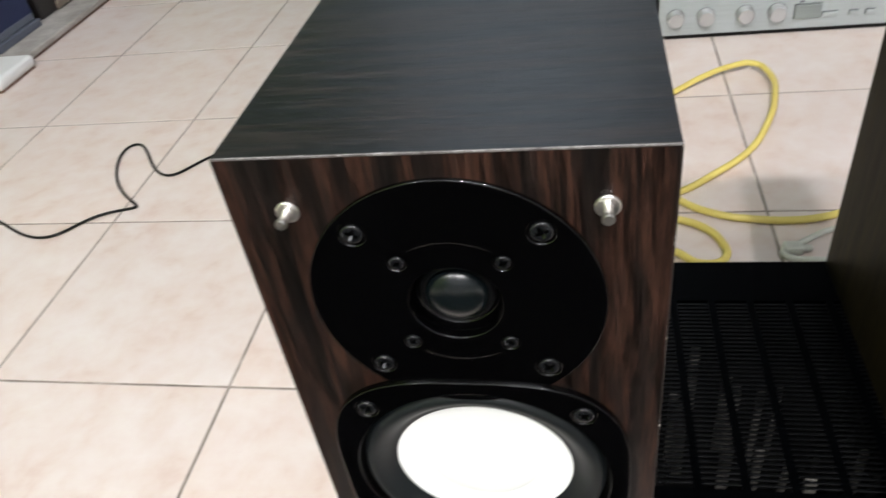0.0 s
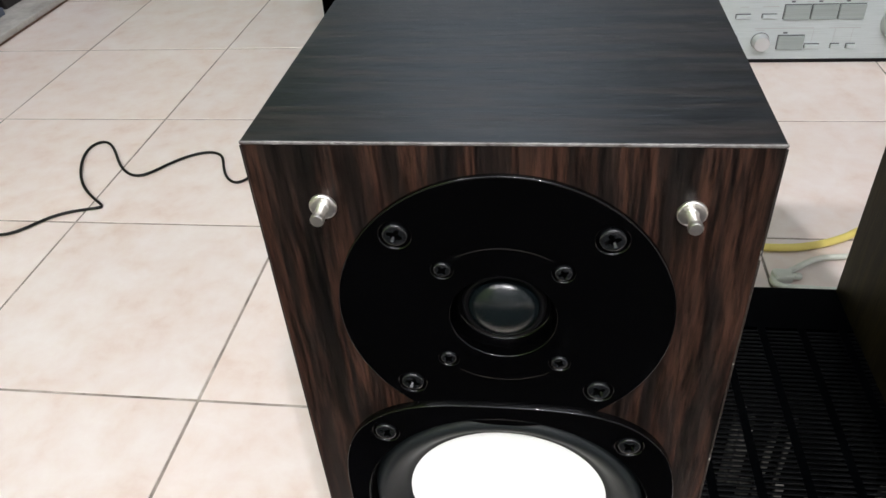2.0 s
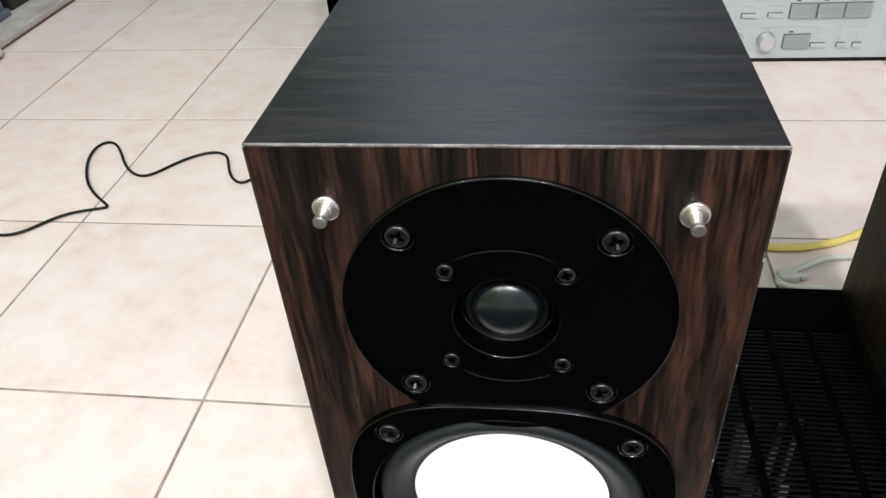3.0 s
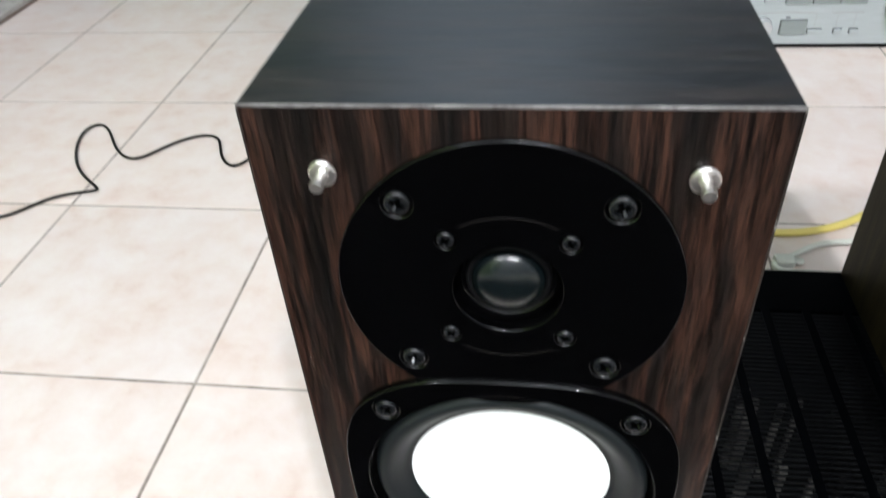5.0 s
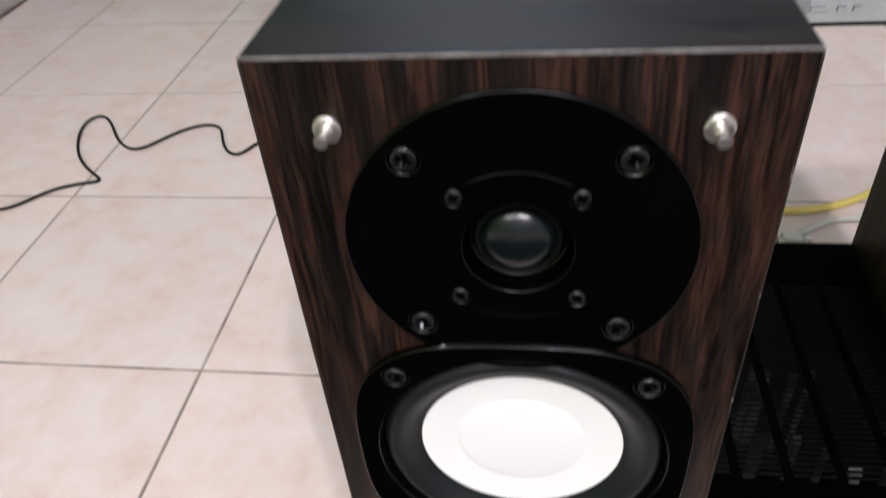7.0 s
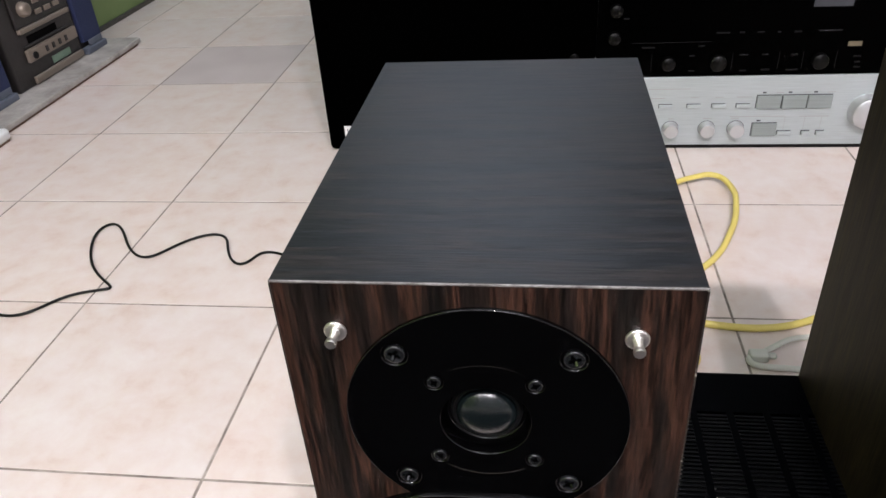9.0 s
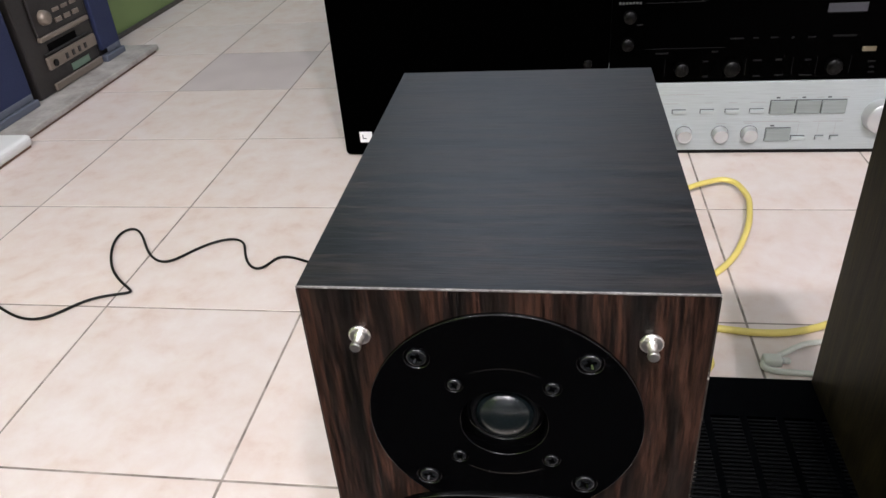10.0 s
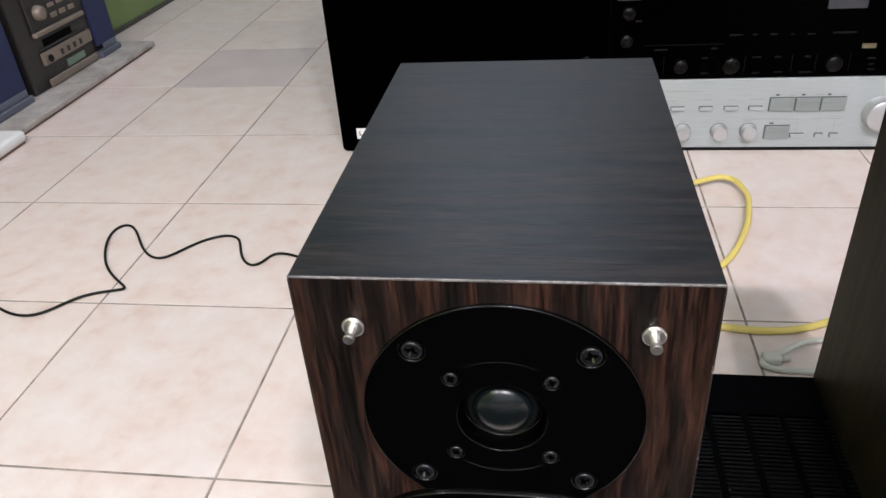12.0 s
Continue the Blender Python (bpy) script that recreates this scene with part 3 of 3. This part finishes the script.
for x in (bx0 + 0.05, bx1 - 0.05):
    for y in (by0 + 0.03, by1 - 0.03):
        part("foot", move(upright(lathe([(0, 0), (0.017, 0), (0.019, 0.003), (0.019, 0.019), (0, 0.019)], 24)), x, y, 0), M_BLACKMATT, amp)
tagged(amp, "black receiver with silver front panel standing on the tiles", "amplifier")

# ---- black cabinet, silver amplifier and black receiver at the back ----
cab = empty("floor_speaker", (0.241, 0.507, 0))
part("cabinet", box(0.003, 0.500, 0.014, 0.36, 0.0, 0.62, 0.004, 2), M_BLACKMATT, cab)
part("grille", box(0.0, 0.504, 0.0, 0.0139, 0.003, 0.62, 0.008, 3), M_BLACKBOX, cab, "black cloth grille")
sticker = part("sticker", box(0.033, 0.058, -0.0004, -0.0001, 0.031, 0.053), M_STICKER, cab, "small white sticker")
part("print_mark", box(0.0385, 0.0402, -0.0006, -0.0004, 0.038, 0.047), M_PRINT, sticker)
part("print_mark", box(0.0402, 0.046, -0.0006, -0.0004, 0.038, 0.040), M_PRINT, sticker)
part("badge", move(lathe([(0.008, 0), (0.008, 0.002), (0.006, 0.003), (0, 0.003)], 20), 0.467, 0, 0.178), M_DARKKNOB, cab, "", True)
tagged(cab, "large black floor loudspeaker with cloth grille and a sticker", "loudspeaker")

sil = empty("integrated_amplifier", (0, 0, 0))
FY = 0.510
part("case", box(0.815, 1.240, FY + 0.006, 0.86, 0.010, 0.134), M_COVER, sil)
part("front_panel", box(0.808, 1.248, FY, FY + 0.0058, 0.008, 0.138, 0.0012, 2), M_SILVER_FAR, sil, "satin silver front panel")
part("foot_strip", box(0.820, 1.236, FY + 0.004, FY + 0.02, 0.0, 0.008), M_BLACKMATT, sil)
part("foot_strip", box(0.820, 1.236, 0.82, 0.84, 0.0, 0.010), M_BLACKMATT, sil)


def push_button(x, z, w, h, material, gap=0.0012, proud=0.004):
    part("button_recess", box(x - w / 2 - gap, x + w / 2, FY - 0.0003, FY, z - h / 2, z + h / 2 + gap), M_PRINT, sil)
    part("button", box(x - w / 2, x + w / 2, FY - proud, FY - 0.0003, z - h / 2, z + h / 2, 0.0006), material, sil)


for x in (0.838, 0.874, 0.923, 0.966, 1.008):
    push_button(x, 0.084, 0.023, 0.0068, M_SILVER_FAR)
for x in (1.0505, 1.0935, 1.136):
    push_button(x, 0.0905, 0.0405, 0.0245, M_BUTTON)
    part("print_mark", box(x - 0.012, x - 0.006, FY - 0.0003, FY, 0.1065, 0.1092), M_PRINT, sil)
push_button(1.0505, 0.038, 0.042, 0.0245, M_BUTTON)
part("print_mark", box(1.036, 1.043, FY - 0.0003, FY, 0.0535, 0.0562), M_PRINT, sil)
for x, w in ((1.086, 0.023), (1.123, 0.0135), (1.148, 0.0135)):
    push_button(x, 0.031, w, 0.0075, M_SILVER_FAR)
for x in (0.836, 0.886, 0.950, 1.001):
    k = part("knob", move(lathe([(0.0142, 0), (0.0142, 0.004), (0.0132, 0.005), (0.0128, 0.016), (0.0118, 0.0172), (0, 0.0172)], 36), x, FY, 0.0408), M_KNOB, sil, "small round silver knob", True)
    k.data.set_sharp_from_angle(angle=radians(30))
    part("knob_gap", move(lathe([(0.0150, 0), (0.0150, 0.0003), (0.0140, 0.0003)], 36), x, FY, 0.0408), M_PRINT, k)
k = part("volume_knob", move(lathe([(0.030, 0), (0.030, 0.004), (0.0285, 0.006), (0.0275, 0.020), (0.0255, 0.022), (0, 0.022)], 56), 1.216, FY, 0.073), M_KNOB, sil, "large silver volume knob", True)
for x, z, w in ((0.875, 0.1165, 0.078), (0.856, 0.0995, 0.03), (0.924, 0.100, 0.014), (0.966, 0.100, 0.014), (1.008, 0.100, 0.026), (1.036, 0.0630, 0.095), (1.1325, 0.0625, 0.05), (0.886, 0.060, 0.010), (0.950, 0.060, 0.016), (0.998, 0.060, 0.014), (1.068, 0.1075, 0.012), (1.112, 0.1075, 0.012), (1.154, 0.1075, 0.012)):
    part("print_mark", box(x - w / 2, x + w / 2, FY - 0.0002, FY, z - 0.0006, z + 0.0006), M_GREYPRINT, sil)
for x in (1.084, 1.118, 1.146):
    part("print_mark", box(x - 0.0003, x + 0.0003, FY - 0.0002, FY, 0.037, 0.062), M_GREYPRINT, sil)
tagged(sil, "silver vintage integrated amplifier standing on the tiles", "amplifier")

rec = empty("receiver", (0, 0, 0))
part("case", box(0.752, 1.272, FY + 0.008, 0.83, 0.1440, 0.312, 0.001), M_COVER, rec)
part("front_panel", box(0.746, 1.278, FY + 0.002, FY + 0.0078, 0.1430, 0.314, 0.001), M_BLACKPANEL, rec, "glossy black front panel")
RY = FY + 0.002
for x in (0.79, 1.22):
    for y in (0.55, 0.79):
        part("foot", move(upright(lathe([(0, 0), (0.012, 0), (0.012, 0.0060), (0, 0.0060)], 18)), x, y, 0.138), M_BLACKMATT, rec)
for x, z, r in ((0.776, 0.258, 0.011), (0.775, 0.211, 0.011), (0.870, 0.164, 0.012), (0.954, 0.164, 0.014), (1.121, 0.164, 0.0135)):
    k = part("knob", move(lathe([(r, 0), (r, 0.010), (r * 0.92, 0.012), (0, 0.012)], 32), x, RY, z), M_DARKKNOB, rec, "", True)
    part("pointer", box(x - 0.0006, x + 0.0006, RY - 0.0124, RY - 0.0119, z + r * 0.3, z + r * 0.85), M_DIMPRINT, k)
for x, z, w in ((0.794, 0.243, 0.010), (0.835, 0.192, 0.022), (0.924, 0.193, 0.010), (0.910, 0.176, 0.009), (0.957, 0.215, 0.022), (0.988, 0.215, 0.008), (1.018, 0.215, 0.012), (1.048, 0.214, 0.005), (1.078, 0.214, 0.012), (0.996, 0.176, 0.014), (1.031, 0.176, 0.010), (1.035, 0.149, 0.014), (0.998, 0.148, 0.012), (1.079, 0.175, 0.010), (1.079, 0.148, 0.020), (1.181, 0.170, 0.012), (1.183, 0.160, 0.008), (1.184, 0.151, 0.010), (0.912, 0.149, 0.010), (0.953, 0.148, 0.014), (1.130, 0.215, 0.036)):
    part("button", box(x - w / 2, x + w / 2, RY - 0.0015, RY, z - 0.0014, z + 0.0014, 0.0003), M_DIMPRINT, rec)
for x in (0.842, 0.978, 1.055, 1.094, 1.148):
    part("divider", box(x - 0.0004, x + 0.0004, RY - 0.0004, RY, 0.150, 0.180), M_DIMPRINT, rec)
part("seam", box(0.806, 0.940, RY - 0.0004, RY, 0.1996, 0.2006), M_DIMPRINT, rec)
part("display", box(1.095, 1.156, RY - 0.0008, RY, 0.2545, 0.2690), M_DISPLAY, rec, "grey display window")
part("badge", box(1.162, 1.184, RY - 0.0008, RY, 0.1875, 0.1955), M_GOLD, rec, "small gold badge")
for i in range(7):
    part("logo_mark", box(0.757 + i * 0.0056, 0.7612 + i * 0.0056, RY - 0.0004, RY, 0.2782, 0.2822), M_MIDPRINT, rec)
for x, w in ((0.811, 0.016), (0.835, 0.030), (0.876, 0.046)):
    part("print_mark", box(x - w / 2, x + w / 2, RY - 0.0004, RY, 0.2784, 0.2798), M_DIMPRINT, rec)
tagged(rec, "black receiver lying on the silver amplifier", "receiver")

# ---- small stereo on a low board by the green wall ----
board = empty("low_board", (0, 0, 0))
part("panel", box(-0.700, -0.514, 0.560, 1.245, 0.006, 0.020, 0.003, 2), M_BOARD, board, "pale worn board")
part("edge", box(-0.690, -0.520, 0.570, 1.235, 0.0, 0.006), M_BROWN, board, "brown lower edge")
tagged(board, "pale worn board lying on the tiles under the stereo", "board")
ZB = 0.020


def small_speaker(y0, y1):
    s = empty("stereo_speaker", (0.034, -0.0200, ZB))
    s.scale = (1, 0.968, 0.968)
    part("cabinet", box(-0.705, -0.640, y0, y1, 0, 0.34, 0.003), M_TOWER, s)
    part("grille", box(-0.640, -0.626, y0 + 0.002, y1 - 0.002, 0.032, 0.335, 0.004, 2), M_BLUE, s, "dark blue cloth grille")
    part("plinth", box(-0.640, -0.618, y0 - 0.002, y1 + 0.002, 0.0, 0.018, 0.003, 2), M_GREYSTRIP, s, "grey plastic foot strip")
    part("nameplate", box(-0.6258, -0.6235, y0 + 0.02, y1 - 0.008, 0.020, 0.036, 0.001), M_GREYSTRIP, s, "grey nameplate")
    return tagged(s, "small stereo loudspeaker with dark blue grille on the board", "loudspeaker", "stereo speakers")


small_speaker(0.640, 0.806)
small_speaker(1.146, 1.246)
st = empty("mini_stereo", (0.034, -0.0200, ZB))
st.scale = (1, 0.968, 0.968)
part("body", box(-0.705, -0.634, 0.838, 1.138, 0, 0.34, 0.004, 2), M_TOWER, st, "grey-brown plastic body")
SX = -0.634
part("lower_panel", box(SX, SX + 0.008, 0.903, 1.134, 0.003, 0.022, 0.002), M_CHAMP, st, "champagne strip")
part("display", box(SX, SX + 0.002, 1.000, 1.085, 0.026, 0.044), M_GREENLCD, st, "greenish display")
bar = part("button_bar", box(SX, SX + 0.010, 0.902, 1.128, 0.058, 0.090, 0.003, 2), M_CHAMP, st, "champagne button strip")
for i in range(4):
    part("button", box(SX + 0.010, SX + 0.012, 0.975 + i * 0.030, 0.985 + i * 0.030, 0.066, 0.080), M_TOWER, bar)
knob_bm = lathe([(0.009, 0), (0.009, 0.004), (0, 0.004)], 16)
bmesh.ops.rotate(knob_bm, verts=knob_bm.verts[:], matrix=Matrix.Rotation(radians(90), 3, "Z"))
part("jack", move(knob_bm, SX + 0.010, 0.926, 0.072), M_BLACKMATT, bar)
part("cassette_slot", box(SX, SX + 0.001, 0.930, 1.060, 0.100, 0.118), M_SLOT, st, "dark slot")
part("slot_frame", box(SX, SX + 0.004, 0.905, 1.110, 0.094, 0.0985, 0.001), M_TOWER, st)
part("upper_panel", box(SX, SX + 0.012, 0.898, 1.122, 0.130, 0.142, 0.002), M_CHAMP, st)
part("upper_face", box(SX, SX + 0.006, 0.898, 1.122, 0.142, 0.335, 0.002), M_TOWER, st)
kb = lathe([(0.019, 0), (0.019, 0.006), (0.016, 0.016), (0.010, 0.018), (0, 0.018)], 32)
bmesh.ops.rotate(kb, verts=kb.verts[:], matrix=Matrix.Rotation(radians(90), 3, "Z"))
part("volume_knob", move(kb, SX + 0.006, 0.939, 0.183), M_CHAMP, st, "round bright volume knob", True)
for i in range(3):
    part("button", box(SX + 0.006, SX + 0.010, 0.985 + i * 0.04, 1.012 + i * 0.04, 0.158, 0.170, 0.001), M_CHAMP, st)
    part("button", box(SX + 0.006, SX + 0.010, 0.985 + i * 0.04, 1.012 + i * 0.04, 0.185, 0.194, 0.001), M_CHAMP, st)
tagged(st, "grey and champagne mini stereo standing on the board", "stereo")

wb = empty("power_adapter", (0, 0, 0))
part("body", box(-0.60, -0.484, 0.440, 0.572, 0.004, 0.030, 0.010, 3), M_WHITEBOX, wb, "rounded white plastic body")
part("underside", box(-0.595, -0.490, 0.446, 0.566, 0.0, 0.004), M_BROWN, wb)
tagged(wb, "white rounded plastic box lying on the tiles", "plastic box")

# ---- cables ----
z = 0.0035
cable("black_cable", [(-0.42, -0.02, z), (-0.30, 0.03, z), (-0.22, 0.02, z), (-0.166, -0.012, z), (-0.115, -0.040, z), (-0.072, -0.040, z), (-0.045, 0.004, z), (-0.015, 0.022, z), (0.022, 0.030, 0.0035), (0.024, 0.036, 0.0035), (-0.010, 0.060, 0.0035), (-0.048, 0.100, 0.0035), (-0.080, 0.165, 0.0035), (-0.085, 0.208, 0.0035), (-0.064, 0.222, 0.0035), (-0.035, 0.190, 0.0035), (-0.010, 0.150, z), (0.020, 0.118, z), (0.048, 0.112, z), (0.070, 0.148, z), (0.095, 0.176, 0.0035), (0.125, 0.190, 0.0035), (0.150, 0.178, 0.0035), (0.160, 0.150, 0.0035), (0.178, 0.112, z), (0.200, 0.096, z), (0.213, 0.112, 0.0035), (0.220, 0.136, 0.0035), (0.245, 0.136, 0.0035), (0.280, 0.118, 0.0035), (0.36, 0.09, z), (0.48, 0.03, z), (0.62, -0.10, 0.01), (0.70, -0.27, 0.04)], 0.0021, M_BLACKPVC, "thin black cord lying in loops on the tiles")
z = 0.006
cable("yellow_cable", [(0.62, 0.10, z), (0.74, 0.245, z), (0.819, 0.309, z), (0.864, 0.342, 0.012), (0.908, 0.368, 0.014), (0.943, 0.376, 0.014), (0.962, 0.338, 0.014), (0.957, 0.267, 0.013), (0.932, 0.189, 0.010), (0.901, 0.132, z), (0.850, 0.078, z), (0.798, 0.036, z), (0.786, 0.026, 0.012), (0.800, 0.016, z), (0.840, -0.013, z), (0.882, -0.024, z), (0.925, -0.027, z), (0.960, -0.021, z), (0.996, -0.006, z), (1.042, 0.024, z), (1.2, 0.08, z)], 0.0048, M_YELLOW, "thick yellow cable curling over the tiles", exact=True)
cable("yellow_cable", [(0.70, -0.02, z), (0.75, -0.012, z), (0.789, -0.021, z), (0.817, -0.036, z), (0.836, -0.063, z), (0.836, -0.098, z), (0.810, -0.106, z), (0.782, -0.084, z), (0.74, -0.075, z), (0.69, -0.10, z)], 0.0048, M_YELLOW, "end loop of thick yellow cable on the tiles", exact=True)
z = 0.004
cable("white_cable", [(1.10, -0.03, z), (1.02, -0.036, z), (0.976, -0.044, 0.008), (0.950, -0.052, 0.010), (0.928, -0.070, 0.008), (0.908, -0.078, z)], 0.0034, M_WHITEPVC, "pale cord with a plug on the tiles")
cable("white_cable", [(1.10, -0.115, z), (1.0, -0.104, z), (0.953, -0.099, z), (0.925, -0.098, z), (0.905, -0.096, z), (0.898, -0.086, z), (0.906, -0.078, z)], 0.0038, M_WHITEPVC, "pale cord bent back on the tiles")
plug = empty("plug", (0.914, -0.079, 0))
part("body", box(-0.012, 0.010, -0.008, 0.008, 0.0, 0.011, 0.003, 2), M_WHITEPVC, plug)
part("collar", box(0.010, 0.020, -0.004, 0.004, 0.002, 0.009, 0.002), M_WHITEPVC, plug)
tagged(plug, "small pale plastic plug lying on the tiles", "plug")

crumb = box(-0.0035, 0.0035, -0.0012, 0.0012, 0, 0.0012, 0.0005)
bmesh.ops.rotate(crumb, verts=crumb.verts[:], matrix=Matrix.Rotation(radians(70), 3, "Z"))
tagged(part("crumb", move(crumb, 0.440, -0.453, 0), M_BLACKMATT), "tiny dark crumb lying on the tiles", "debris")

# ---- floor tiles ----
P, G, B = 0.30, 0.0034, 0.0005
tb = bmesh.new()
hw = (P - G) / 2
lo = [tb.verts.new((sx * hw, sy * hw, -0.0065)) for sx, sy in ((-1, -1), (1, -1), (1, 1), (-1, 1))]
md = [tb.verts.new((sx * hw, sy * hw, -0.0003)) for sx, sy in ((-1, -1), (1, -1), (1, 1), (-1, 1))]
up = [tb.verts.new((sx * (hw - B), sy * (hw - B), 0)) for sx, sy in ((-1, -1), (1, -1), (1, 1), (-1, 1))]
for i in range(4):
    j = (i + 1) % 4
    tb.faces.new((lo[i], lo[j], md[j], md[i]))
    tb.faces.new((md[i], md[j], up[j], up[i]))
tb.faces.new(up)
tile_me = bpy.data.meshes.new("tile")
tb.to_mesh(tile_me)
tb.free()
tile_me.materials.append(M_TILE)
grey_me = tile_me.copy()
grey_me.materials[0] = M_TILE_GREY
rng = random.Random(5)
for i in range(-3, 10):
    for j in range(-10, 11):
        tile = new("tile", tile_me)
        tile.parent = floor
        tile.location = ((i + 0.5) * P, (j + 0.5) * P, rng.uniform(-0.0002, 0.0))
        if (i, j) == (-1, 3):
            tile.data = grey_me
            tile["label"] = "greyer replaced tile"
